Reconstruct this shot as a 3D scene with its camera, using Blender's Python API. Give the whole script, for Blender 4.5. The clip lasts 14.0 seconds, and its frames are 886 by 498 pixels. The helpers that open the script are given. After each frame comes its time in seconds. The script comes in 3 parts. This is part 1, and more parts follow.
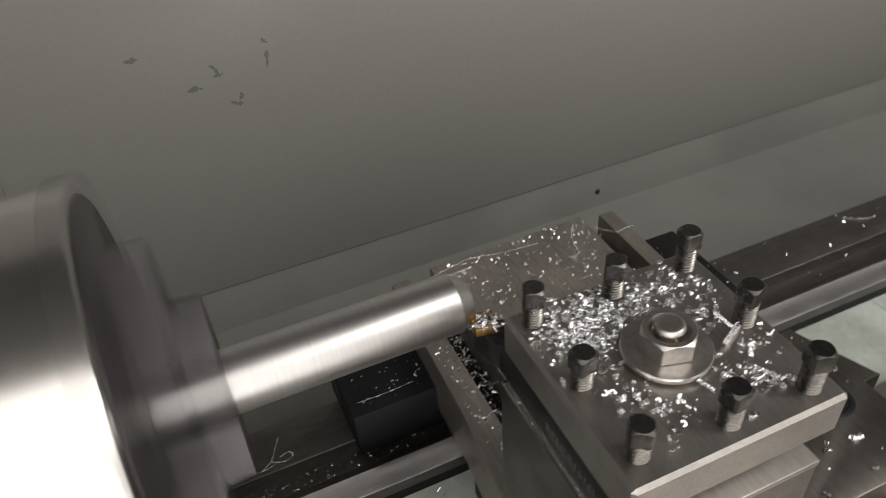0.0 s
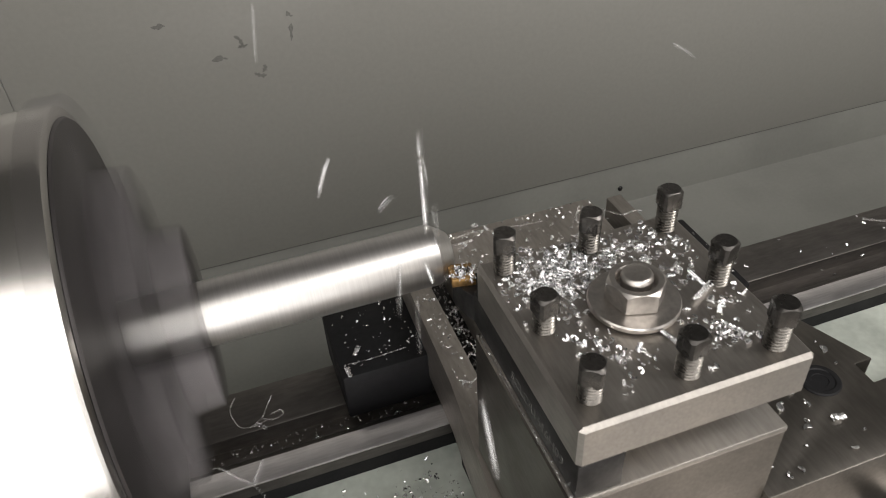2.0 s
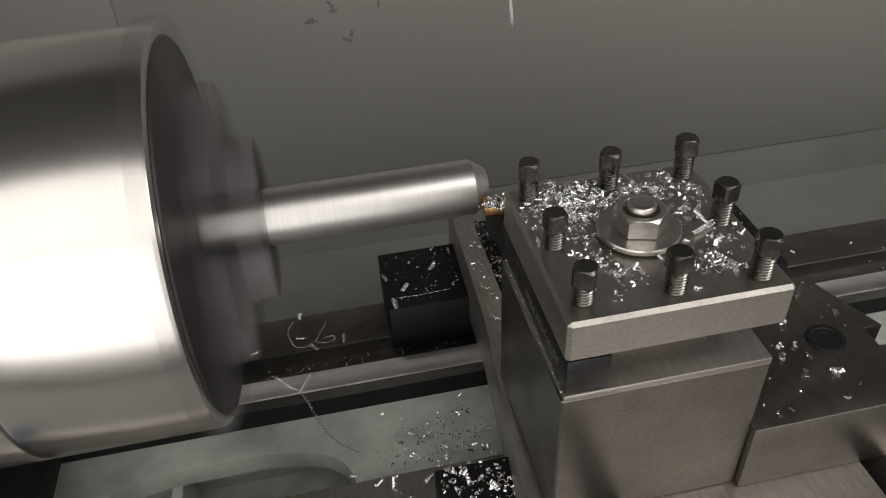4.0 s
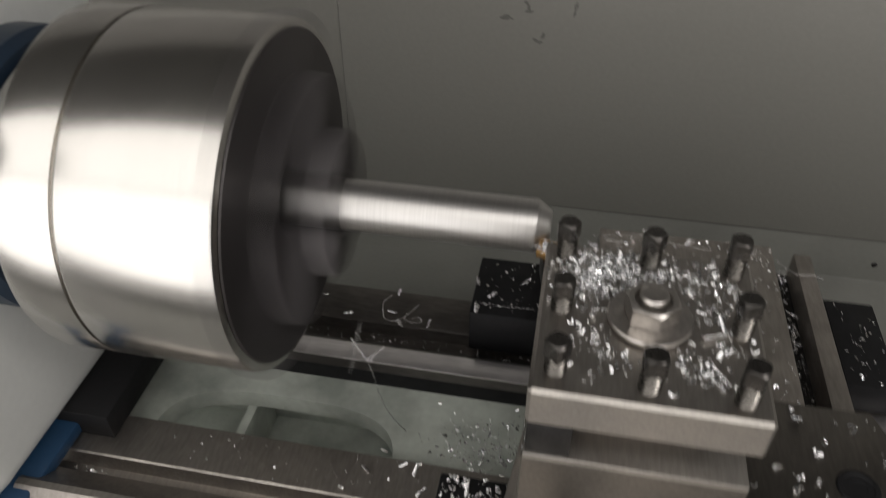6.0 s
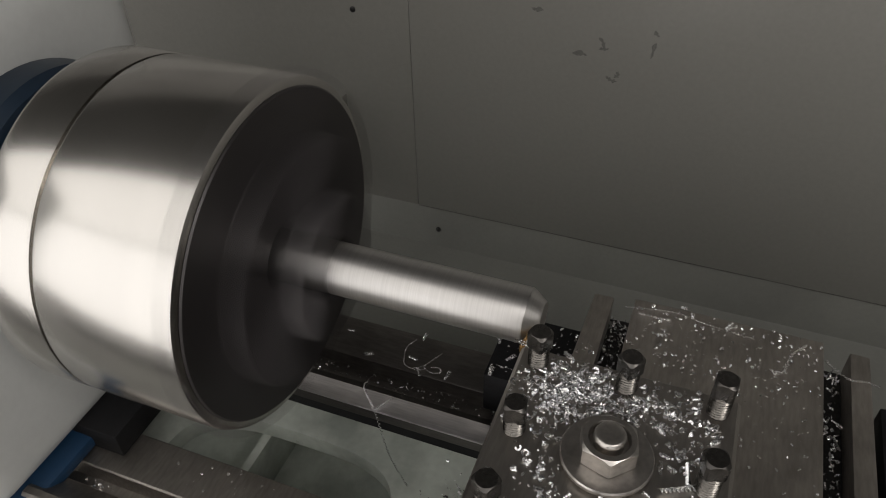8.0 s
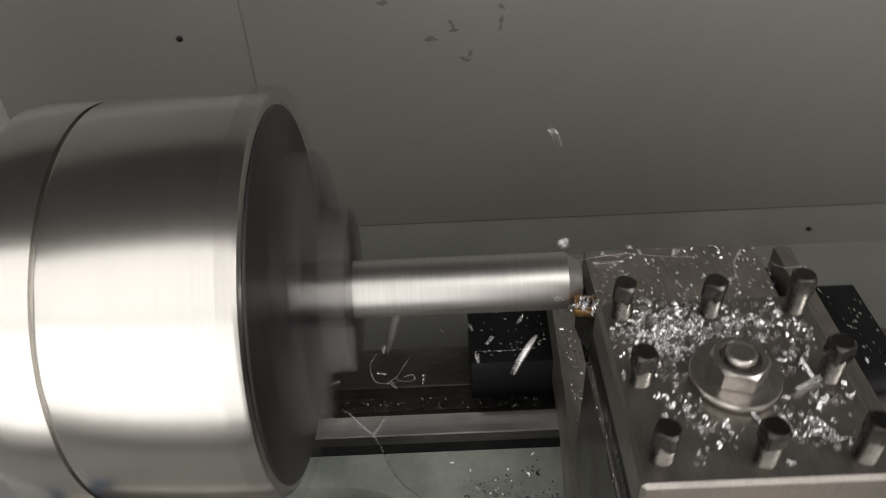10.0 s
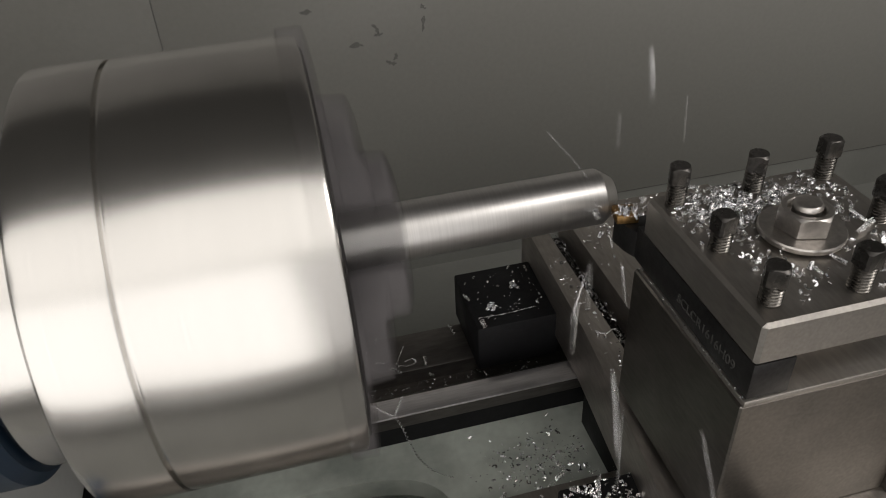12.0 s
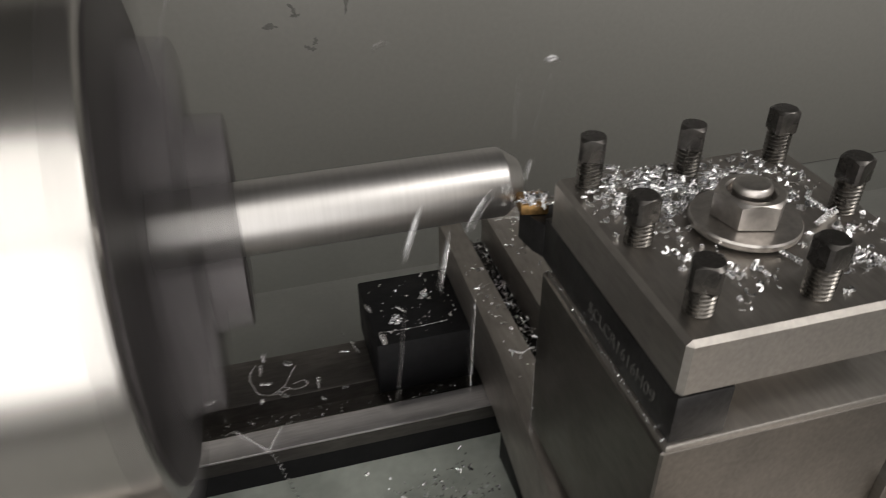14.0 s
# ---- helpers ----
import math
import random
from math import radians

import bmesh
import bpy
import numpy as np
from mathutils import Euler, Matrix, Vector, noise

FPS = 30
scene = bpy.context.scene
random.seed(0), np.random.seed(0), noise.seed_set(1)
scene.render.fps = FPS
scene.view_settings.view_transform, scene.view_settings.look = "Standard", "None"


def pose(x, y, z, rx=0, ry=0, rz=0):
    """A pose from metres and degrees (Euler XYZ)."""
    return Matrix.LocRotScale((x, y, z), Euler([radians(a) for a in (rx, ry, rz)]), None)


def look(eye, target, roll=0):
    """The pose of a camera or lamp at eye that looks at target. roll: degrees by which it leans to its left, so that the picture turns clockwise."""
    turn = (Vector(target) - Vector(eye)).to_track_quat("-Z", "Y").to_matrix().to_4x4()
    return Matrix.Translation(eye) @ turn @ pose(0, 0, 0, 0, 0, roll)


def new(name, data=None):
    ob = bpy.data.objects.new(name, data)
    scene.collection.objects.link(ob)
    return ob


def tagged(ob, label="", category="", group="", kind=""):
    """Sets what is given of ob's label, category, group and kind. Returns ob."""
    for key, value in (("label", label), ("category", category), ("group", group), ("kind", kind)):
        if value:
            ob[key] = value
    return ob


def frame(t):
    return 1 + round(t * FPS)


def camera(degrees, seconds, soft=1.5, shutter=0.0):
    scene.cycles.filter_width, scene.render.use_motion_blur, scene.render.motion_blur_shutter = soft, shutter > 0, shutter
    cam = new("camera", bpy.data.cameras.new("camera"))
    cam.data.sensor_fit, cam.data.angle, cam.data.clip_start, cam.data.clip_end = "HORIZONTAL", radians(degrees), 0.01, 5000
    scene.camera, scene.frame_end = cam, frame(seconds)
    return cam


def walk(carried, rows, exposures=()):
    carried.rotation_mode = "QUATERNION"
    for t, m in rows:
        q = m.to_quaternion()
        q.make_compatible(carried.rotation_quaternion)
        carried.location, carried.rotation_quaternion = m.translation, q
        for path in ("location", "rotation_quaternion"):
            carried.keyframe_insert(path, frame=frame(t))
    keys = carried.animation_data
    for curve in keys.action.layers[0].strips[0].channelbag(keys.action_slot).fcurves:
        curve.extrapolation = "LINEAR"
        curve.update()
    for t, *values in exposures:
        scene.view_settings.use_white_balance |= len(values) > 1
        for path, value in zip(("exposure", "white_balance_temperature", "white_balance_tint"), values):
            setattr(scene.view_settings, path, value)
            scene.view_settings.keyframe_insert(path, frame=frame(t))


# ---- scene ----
cam = camera(60.46, 14.0, soft=0.9, shutter=0.6)
PATH = [
    (0, look((-0.0873, -0.0930, 1.1919), (0.1901, 0.6274, 0.5563), -4.55)),
    (0.5, look((-0.0714, -0.1000, 1.1722), (0.1993, 0.6523, 0.5715), -2.64)),
    (1, look((-0.0702, -0.0922, 1.1662), (0.1913, 0.6357, 0.5323), -3.97)),
    (1.5, look((-0.0715, -0.1035, 1.1700), (0.1696, 0.6339, 0.5390), -3.90)),
    (2, look((-0.0730, -0.1156, 1.1737), (0.1604, 0.6307, 0.5504), -3.57)),
    (2.5, look((-0.0723, -0.1307, 1.1736), (0.1515, 0.6191, 0.5509), -3.19)),
    (3, look((-0.0784, -0.1315, 1.1695), (0.1354, 0.6330, 0.5614), -3.43)),
    (3.5, look((-0.0761, -0.1434, 1.1668), (0.1031, 0.6179, 0.5437), -2.46)),
    (3.7, look((-0.0744, -0.1608, 1.1686), (0.0889, 0.6078, 0.5501), -2.83)),
    (5.8, look((0.0052, -0.1717, 1.1821), (-0.1249, 0.5817, 0.5375), -0.63)),
    (6, look((0.0040, -0.1656, 1.1969), (-0.1427, 0.5888, 0.5571), -0.22)),
    (6.5, look((0.0157, -0.1314, 1.2061), (-0.1936, 0.5992, 0.5562), 1.00)),
    (7, look((0.0310, -0.1135, 1.2059), (-0.2172, 0.5992, 0.5498), 1.23)),
    (7.5, look((0.0411, -0.1047, 1.2097), (-0.2406, 0.5899, 0.5477), 0.65)),
    (7.7, look((0.0486, -0.1094, 1.2158), (-0.2467, 0.5868, 0.5615), -0.89)),
    (9.8, look((-0.0411, -0.1212, 1.2093), (-0.0962, 0.6358, 0.5582), -3.20)),
    (10, look((-0.0557, -0.1269, 1.2062), (-0.0622, 0.6345, 0.5581), -2.82)),
    (10.5, look((-0.0901, -0.1362, 1.1951), (-0.0326, 0.6306, 0.5557), -3.79)),
    (11, look((-0.1084, -0.1382, 1.1789), (0.0270, 0.6269, 0.5493), -3.11)),
    (11.5, look((-0.1228, -0.1397, 1.1676), (0.0453, 0.6335, 0.5562), -3.36)),
    (12, look((-0.1341, -0.1483, 1.1631), (0.0408, 0.6412, 0.5748), -3.10)),
    (12.5, look((-0.1380, -0.1503, 1.1530), (0.0405, 0.6419, 0.5695), -2.32)),
    (13, look((-0.1423, -0.1546, 1.1545), (0.0449, 0.6410, 0.5783), -1.84)),
    (13.5, look((-0.1129, -0.1334, 1.1323), (0.0816, 0.6625, 0.5589), -2.01)),
    (14, look((-0.0878, -0.1092, 1.1160), (0.1300, 0.6835, 0.5466), -0.44)),
]
walk(cam, PATH, [(0.0, 0.76), (1.0, 1.15), (2.0, 1.0), (3.0, 0.68), (3.7, 0.45), (5.9, 0.35), (6.5, 0.14), (7.0, 0.05), (7.7, -0.05), (9.8, 0.36), (10.5, 0.07), (12.0, 0.08), (12.5, -0.1), (13.0, -0.2), (13.5, -0.5), (14.0, 0.42)])

# ---- world and light ----
world = bpy.data.worlds.new("world")
scene.world = world
world.use_nodes = True
world.node_tree.nodes["Background"].inputs[0].default_value = (0.02, 0.02, 0.022, 1)
world.node_tree.nodes["Background"].inputs[1].default_value = 1.0


def area(name, m, sx, sy, watts, colour):
    d = bpy.data.lights.new(name, "AREA")
    d.shape, d.size, d.size_y, d.energy, d.color = "RECTANGLE", sx, sy, watts, colour
    ob = new(name, d)
    ob.matrix_world = m
    return ob


area("window_light", look((-1.86, -2.06, 1.2), (-1.86, 0.0, 1.2)), 4.6, 2.2, 50, (1.0, 0.965, 0.935))
area("right_window_light", look((1.37, -2.06, 1.2), (1.37, 0.0, 1.2)), 1.86, 2.2, 9, (1.0, 0.965, 0.935))
area("ceiling_light", look((-0.9, -1.225, 2.36), (-0.9, -1.224, 1.0)), 6.2, 1.63, 40, (1.0, 0.96, 0.92))
# unseen fill, added to brighten the splash guard towards the right
area("guard_fill_light", look((0.60, -0.30, 1.68), (0.27, 0.4685, 1.0)), 0.24, 0.24, 1.3, (1.0, 0.96, 0.92))


# ---- materials ----
def mat(name, colour, rough=0.5, metal=0.0, grain=0.0, grain_scale=400, stain=0.0, stain_scale=18, bump=0.0, rvar=0.1,
        stretch=(1, 1, 1), vary=0.0, stain_colour=None, spec=0.5):
    m = bpy.data.materials.new(name)
    m.use_nodes = True
    nt = m.node_tree
    bs = nt.nodes["Principled BSDF"]
    bs.inputs["Metallic"].default_value = metal
    bs.inputs["Specular IOR Level"].default_value = spec
    tc = nt.nodes.new("ShaderNodeTexCoord")
    mp = nt.nodes.new("ShaderNodeMapping")
    mp.inputs["Scale"].default_value = stretch
    nt.links.new(tc.outputs["Object"], mp.inputs[0])
    n1 = nt.nodes.new("ShaderNodeTexNoise")
    n1.inputs["Scale"].default_value, n1.inputs["Detail"].default_value = grain_scale, 4
    nt.links.new(mp.outputs[0], n1.inputs["Vector"])
    n2 = nt.nodes.new("ShaderNodeTexNoise")
    n2.inputs["Scale"].default_value, n2.inputs["Detail"].default_value = stain_scale, 5
    nt.links.new(tc.outputs["Object"], n2.inputs["Vector"])
    r2 = nt.nodes.new("ShaderNodeValToRGB")
    r2.color_ramp.elements[0].position, r2.color_ramp.elements[1].position = 0.42, 0.68
    nt.links.new(n2.outputs["Fac"], r2.inputs[0])
    base = nt.nodes.new("ShaderNodeMix")
    base.data_type = "RGBA"
    sc = stain_colour or tuple(c * 0.45 for c in colour)
    base.inputs[6].default_value, base.inputs[7].default_value = (*colour, 1), (*sc, 1)
    ma = nt.nodes.new("ShaderNodeMath")
    ma.operation, ma.inputs[1].default_value = "MULTIPLY", stain
    nt.links.new(r2.outputs[0], ma.inputs[0])
    nt.links.new(ma.outputs[0], base.inputs[0])
    g = nt.nodes.new("ShaderNodeMapRange")
    g.inputs[1].default_value, g.inputs[2].default_value = 0.3, 0.7
    g.inputs[3].default_value, g.inputs[4].default_value = 1 - grain, 1 + grain
    nt.links.new(n1.outputs["Fac"], g.inputs[0])
    mul = nt.nodes.new("ShaderNodeMix")
    mul.data_type, mul.blend_type = "RGBA", "MULTIPLY"
    mul.inputs[0].default_value = 1
    nt.links.new(base.outputs[2], mul.inputs[6])
    nt.links.new(g.outputs[0], mul.inputs[7])
    out = mul.outputs[2]
    if vary:
        oi = nt.nodes.new("ShaderNodeObjectInfo")
        v = nt.nodes.new("ShaderNodeMapRange")
        v.inputs[3].default_value, v.inputs[4].default_value = 1 - vary, 1 + vary
        nt.links.new(oi.outputs["Random"], v.inputs[0])
        m3 = nt.nodes.new("ShaderNodeMix")
        m3.data_type, m3.blend_type = "RGBA", "MULTIPLY"
        m3.inputs[0].default_value = 1
        nt.links.new(out, m3.inputs[6])
        nt.links.new(v.outputs[0], m3.inputs[7])
        out = m3.outputs[2]
    nt.links.new(out, bs.inputs["Base Color"])
    rr = nt.nodes.new("ShaderNodeMapRange")
    rr.inputs[1].default_value, rr.inputs[2].default_value = 0.3, 0.7
    rr.inputs[3].default_value, rr.inputs[4].default_value = max(0.03, rough - rvar), min(1, rough + rvar)
    nt.links.new(n2.outputs["Fac"], rr.inputs[0])
    nt.links.new(rr.outputs[0], bs.inputs["Roughness"])
    if bump:
        b = nt.nodes.new("ShaderNodeBump")
        b.inputs["Strength"].default_value, b.inputs["Distance"].default_value = bump, 0.0006
        nt.links.new(n1.outputs["Fac"], b.inputs["Height"])
        nt.links.new(b.outputs[0], bs.inputs["Normal"])
    return m


M_CHUCK = mat("turned_steel", (0.66, 0.64, 0.61), 0.23, 1, 0.04, 900, 0.12, 25, 0.012, 0.04, (1, 0.02, 0.02))
M_BAR = mat("turned_bar", (0.56, 0.545, 0.53), 0.38, 1, 0.06, 1500, 0.05, 30, 0.05, 0.04, (1, 0.02, 0.02))
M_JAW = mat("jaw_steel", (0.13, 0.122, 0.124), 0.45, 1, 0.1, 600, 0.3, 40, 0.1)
M_POST = mat("ground_steel", (0.42, 0.395, 0.365), 0.42, 1, 0.10, 700, 0.35, 40, 0.06, 0.08, (1, 0.15, 1))
M_EDGE = mat("bare_steel", (0.55, 0.52, 0.48), 0.35, 1, 0.1, 500, 0.2, 60, 0.05)
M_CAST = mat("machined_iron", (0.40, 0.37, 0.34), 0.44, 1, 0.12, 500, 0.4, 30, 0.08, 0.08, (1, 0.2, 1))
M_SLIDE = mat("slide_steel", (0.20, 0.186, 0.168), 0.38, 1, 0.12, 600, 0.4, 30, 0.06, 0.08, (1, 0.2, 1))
# rear way iron: base colour darkened for the shade the way lies in
M_SHADED_IRON = mat("shaded_iron", (0.17, 0.158, 0.148), 0.40, 0.9, 0.15, 500, 0.5, 30, 0.08, 0.08, (0.2, 1, 1))
M_WAY = mat("way_steel", (0.90, 0.87, 0.88), 0.36, 1, 0.10, 700, 0.25, 35, 0.05, 0.08, (0.1, 1, 1))
M_BLACK = mat("black_oxide", (0.035, 0.034, 0.034), 0.38, 0.75, 0.2, 500, 0.2, 60, 0.1)
M_SCREW = mat("oiled_black_screw", (0.09, 0.085, 0.08), 0.30, 0.9, 0.2, 700, 0.3, 120, 0.1, 0.08, vary=0.2)
M_THREAD = mat("worn_thread", (0.17, 0.16, 0.147), 0.28, 1, 0.2, 700, 0.4, 120, 0.1)
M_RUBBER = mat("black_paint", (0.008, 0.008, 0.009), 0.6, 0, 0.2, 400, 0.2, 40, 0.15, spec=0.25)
M_NUT = mat("nut_steel", (0.55, 0.52, 0.49), 0.36, 1, 0.12, 500, 0.5, 70, 0.08)
M_WALL = mat("grey_enamel", (0.20, 0.196, 0.180), 0.36, 0, 0.03, 250, 0.0, 5, 0.02, 0.05, spec=0.45)
M_TRAY = mat("tray_enamel", (0.205, 0.206, 0.190), 0.40, 0, 0.03, 250, 0.3, 9, 0.03, 0.08)
M_GREEN = mat("bed_paint", (0.58, 0.62, 0.56), 0.36, 0, 0.06, 200, 0.5, 22, 0.08, 0.1, stain_colour=(0.10, 0.115, 0.10))
M_HEAD = mat("headstock_paint", (0.62, 0.63, 0.62), 0.4, 0, 0.02, 250, 0.1, 12, 0.03)
M_BLUE = mat("blue_paint", (0.015, 0.05, 0.11), 0.4, 0, 0.05, 250, 0.2, 30, 0.05)
M_NAVY = mat("navy_paint", (0.012, 0.025, 0.045), 0.4, 0, 0.05, 250, 0.2, 30, 0.05)
M_ROOM = mat("room_plaster", (0.55, 0.54, 0.51), 0.8, 0, 0.03, 60, 0.1, 3, 0.05)
M_CEIL = mat("room_ceiling", (0.10, 0.10, 0.095), 0.9, 0, 0.03, 60, 0.1, 3, 0.05)
M_FLOOR = mat("workshop_concrete", (0.22, 0.215, 0.205), 0.7, 0, 0.1, 40, 0.3, 3, 0.1)
M_CHIP = mat("bright_swarf", (0.90, 0.90, 0.91), 0.24, 1, 0.15, 900, 0.1, 300, 0.2, 0.08, vary=0.15)
M_GOLD = mat("coated_carbide", (0.30, 0.18, 0.07), 0.35, 0.9, 0.25, 600, 0.6, 260, 0.1)
M_ETCH = mat("etched_mark", (0.10, 0.098, 0.092), 0.5, 0.6, 0.2, 900)
M_SCUFF = mat("scratch_grey", (0.11, 0.108, 0.099), 0.6, 0, 0.2, 600)


# ---- mesh helpers ----
def finish(bm, name, material, smooth=True):
    me = bpy.data.meshes.new(name)
    bmesh.ops.recalc_face_normals(bm, faces=bm.faces)
    bm.to_mesh(me)
    bm.free()
    me.materials.append(material)
    if smooth:
        for p in me.polygons:
            p.use_smooth = True
        me.set_sharp_from_angle(angle=radians(32))
    return me


def part(name, bm, material, parent=None, label="", smooth=True):
    ob = new(name, finish(bm, name, material, smooth))
    ob.parent = parent
    if label:
        tagged(ob, label)
    return ob


def thing(name, x, y, z, label, category, group="", kind=""):
    return_ob = new(name)
    return_ob.empty_display_size = 0.02
    return_ob.location = (x, y, z)
    return tagged(return_ob, label, category, group, kind)


def box(x0, x1, y0, y1, z0, z1, b=0.0, bm=None, seg=2):
    bm2 = bmesh.new()
    bmesh.ops.create_cube(bm2, size=1, matrix=Matrix.Translation(((x0 + x1) / 2, (y0 + y1) / 2, (z0 + z1) / 2)) @ Matrix.Diagonal((x1 - x0, y1 - y0, z1 - z0, 1)))
    if b:
        bmesh.ops.bevel(bm2, geom=bm2.edges[:], offset=b, segments=seg, affect="EDGES", profile=0.5)
    if bm is None:
        return bm2
    join(bm, bm2)
    return bm


def join(bm, other):
    me = bpy.data.meshes.new("tmp")
    other.to_mesh(me)
    other.free()
    bm.from_mesh(me)
    bpy.data.meshes.remove(me)


def prism(outline, axis, a, b_, bevel=0.0):
    """A closed outline in the plane across the axis, drawn out from a to b_."""
    bm = bmesh.new()

    def place(u, v, w):
        return {"x": (w, u, v), "y": (u, w, v), "z": (u, v, w)}[axis]
    lo = [bm.verts.new(place(u, v, a)) for u, v in outline]
    hi = [bm.verts.new(place(u, v, b_)) for u, v in outline]
    bm.faces.new(lo)
    bm.faces.new(hi[::-1])
    n = len(lo)
    for k in range(n):
        bm.faces.new((lo[k], lo[(k + 1) % n], hi[(k + 1) % n], hi[k]))
    bmesh.ops.recalc_face_normals(bm, faces=bm.faces)
    if bevel:
        bmesh.ops.bevel(bm, geom=bm.edges[:], offset=bevel, segments=2, affect="EDGES", profile=0.5)
    return bm


def revolve(profile, axis="x", n=96):
    """A turned solid: profile of (along, radius) from end to end, round the axis through the origin."""
    bm = bmesh.new()
    rings = []
    for w, r in profile:
        ring = []
        if r < 1e-7:
            ring = [bm.verts.new((w, 0, 0) if axis == "x" else (0, 0, w))]
        else:
            for k in range(n):
                a = 2 * math.pi * k / n
                c, s = r * math.cos(a), r * math.sin(a)
                ring.append(bm.verts.new((w, c, s) if axis == "x" else (c, s, w)))
        rings.append(ring)
    for p, q in zip(rings, rings[1:]):
        for k in range(n):
            k2 = (k + 1) % n
            if len(p) == 1 and len(q) == 1:
                continue
            if len(p) == 1:
                bm.faces.new((p[0], q[k], q[k2]))
            elif len(q) == 1:
                bm.faces.new((p[k], q[0], p[k2]))
            else:
                bm.faces.new((p[k], q[k], q[k2], p[k2]))
    bmesh.ops.recalc_face_normals(bm, faces=bm.faces)
    return bm


# ---- the room that closes the place ----
def structure(name, bm, material, label, category):
    ob = part(name, bm, material, None, label)
    return tagged(ob, label, category, kind="structure")


structure("floor", box(-4.2, 2.4, -2.1, 1.2, -0.1, 0.0), M_FLOOR, "grey concrete workshop floor", "floor")
structure("ceiling", box(-4.2, 2.4, -2.1, 1.2, 2.4, 2.5), M_CEIL, "dark workshop ceiling", "ceiling")
structure("wall_north", box(-4.2, 2.4, 1.2, 1.3, 0, 2.4), M_FLOOR, "plain dark grey cement workshop wall", "wall")
structure("wall_west", box(-4.3, -4.2, -2.1, 1.2, 0, 2.4), M_ROOM, "plain grey plaster workshop wall", "wall")
structure("wall_east", box(2.4, 2.5, -2.1, 1.2, 0, 2.4), M_ROOM, "plain grey plaster workshop wall", "wall")
bm = box(-4.2, 2.4, -2.2, -2.1, 0, 0.1)
box(-4.2, 2.4, -2.2, -2.1, 2.3, 2.4, 0, bm)
box(0.44, 0.45, -2.2, -2.1, 0.1, 2.3, 0, bm)
box(2.3, 2.4, -2.2, -2.1, 0.1, 2.3, 0, bm)
structure("wall_south", bm, M_ROOM, "plain grey plaster wall with two wide tall glazed openings", "wall")

# ---- splash guard and chip tray ----
WY, CZ = 0.4685, 0.734
guard = structure("splash_guard", box(-0.2145, 1.3, WY, WY + 0.0015, CZ, 1.14, 0.0004), M_WALL, "grey enamelled sheet steel splash guard behind the lathe", "splash guard")
structure("splash_guard_end", box(-0.75, -0.2155, WY + 0.001, WY + 0.0025, CZ, 1.14, 0.0004), M_WALL, "grey enamelled end sheet of the splash guard", "splash guard")
tray = [(WY + 0.001, CZ - 0.0005), (0.4630, 0.690), (0.4630, 0.687), (WY + 0.003, CZ - 0.003)]
structure("tray_flange", prism(tray, "x", -0.75, 1.3), M_TRAY, "sloping folded grey flange of the splash guard", "tray")
tr = [(0.4630, 0.6855), (0.4630, 0.6895), (0.4600, 0.688), (-0.35, 0.688), (-0.352, 0.74), (-0.354, 0.74), (-0.354, 0.6855)]
structure("chip_tray", prism(tr, "x", -0.75, 1.3), M_TRAY, "grey enamelled chip tray under the lathe bed", "tray")


seam = part("seam", box(-0.2145, 1.3, WY - 0.0003, WY + 0.0002, CZ + 0.0001, CZ + 0.0009), M_SCUFF, guard, "dark oily joint along the fold")


def scuff(x, z, l, turn, seed):
    """A thin dark rub mark of uneven outline on the sheet."""
    r = random.Random(seed)
    bm = bmesh.new()
    up, lo = [], []
    n = 9
    for k in range(n):
        u = (k / (n - 1) - 0.5) * l
        w = (0.0006 + 0.0022 * r.random()) * math.sin(math.pi * (k + 0.6) / (n + 0.2))
        c = 0.0007 * math.sin(k * 0.6 + seed)
        up.append((u, c + w))
        lo.append((u, c - w))
    vs = [bm.verts.new((u, 0, v)) for u, v in up + lo[::-1]]
    bm.faces.new(vs)
    g = bmesh.ops.extrude_face_region(bm, geom=bm.faces[:])
    for v in g["geom"]:
        if isinstance(v, bmesh.types.BMVert):
            v.co.y -= 0.00015
    ob = part("scuff", bm, M_SCUFF, guard, "dark rub mark")
    ob.matrix_local = Matrix.Translation((x, WY - 0.0001, z)) @ pose(0, 0, 0, 0, turn, 0)


for q, (sx, sz, sl, sturn) in enumerate(((-0.0033, 0.9546, 0.006, 60), (-0.004, 0.940, 0.014, -75), (-0.0623, 0.929, 0.012, 5), (-0.0447, 0.9411, 0.010, 55), (-0.043, 0.936, 0.008, -20), (-0.0341, 0.9101, 0.010, 15), (-0.030, 0.915, 0.007, -60), (-0.10, 0.962, 0.010, 10))):
    scuff(sx, sz, sl, sturn, q + 3)
stand = thing("lathe_stand", 0.2, 0.1, 0, "grey steel cabinet stand under the lathe", "stand")
part("cabinet", box(-0.9, 1.0, -0.25, 0.3, 0.0, 0.6853, 0.004), M_ROOM, stand)


def rivet(x, y, z, up):
    bm = revolve([(0, 0.0028), (0.0006, 0.0027), (0.0013, 0.0018), (0.0015, 0)], "z", 20)
    r = part("screw", bm, M_BLACK, None)
    r.matrix_world = Matrix.Translation((x, y, z)) @ pose(0, 0, 0, 90 + up, 0, 0)
    return tagged(r, "small dark screw in the grey sheet metal", "screw", "sheet screws")


for rx, ry, rz, up in ((0.3110, 0.4651, 0.7080, -7), (-0.1920, 0.4651, 0.7100, -7), (-0.2700, WY + 0.001, 0.939, 0)):
    rivet(rx, ry, rz, up)
bk = thing("guard_bracket", -0.275, 0.45, 0.752, "grey folded bracket between the headstock and the splash guard", "bracket")
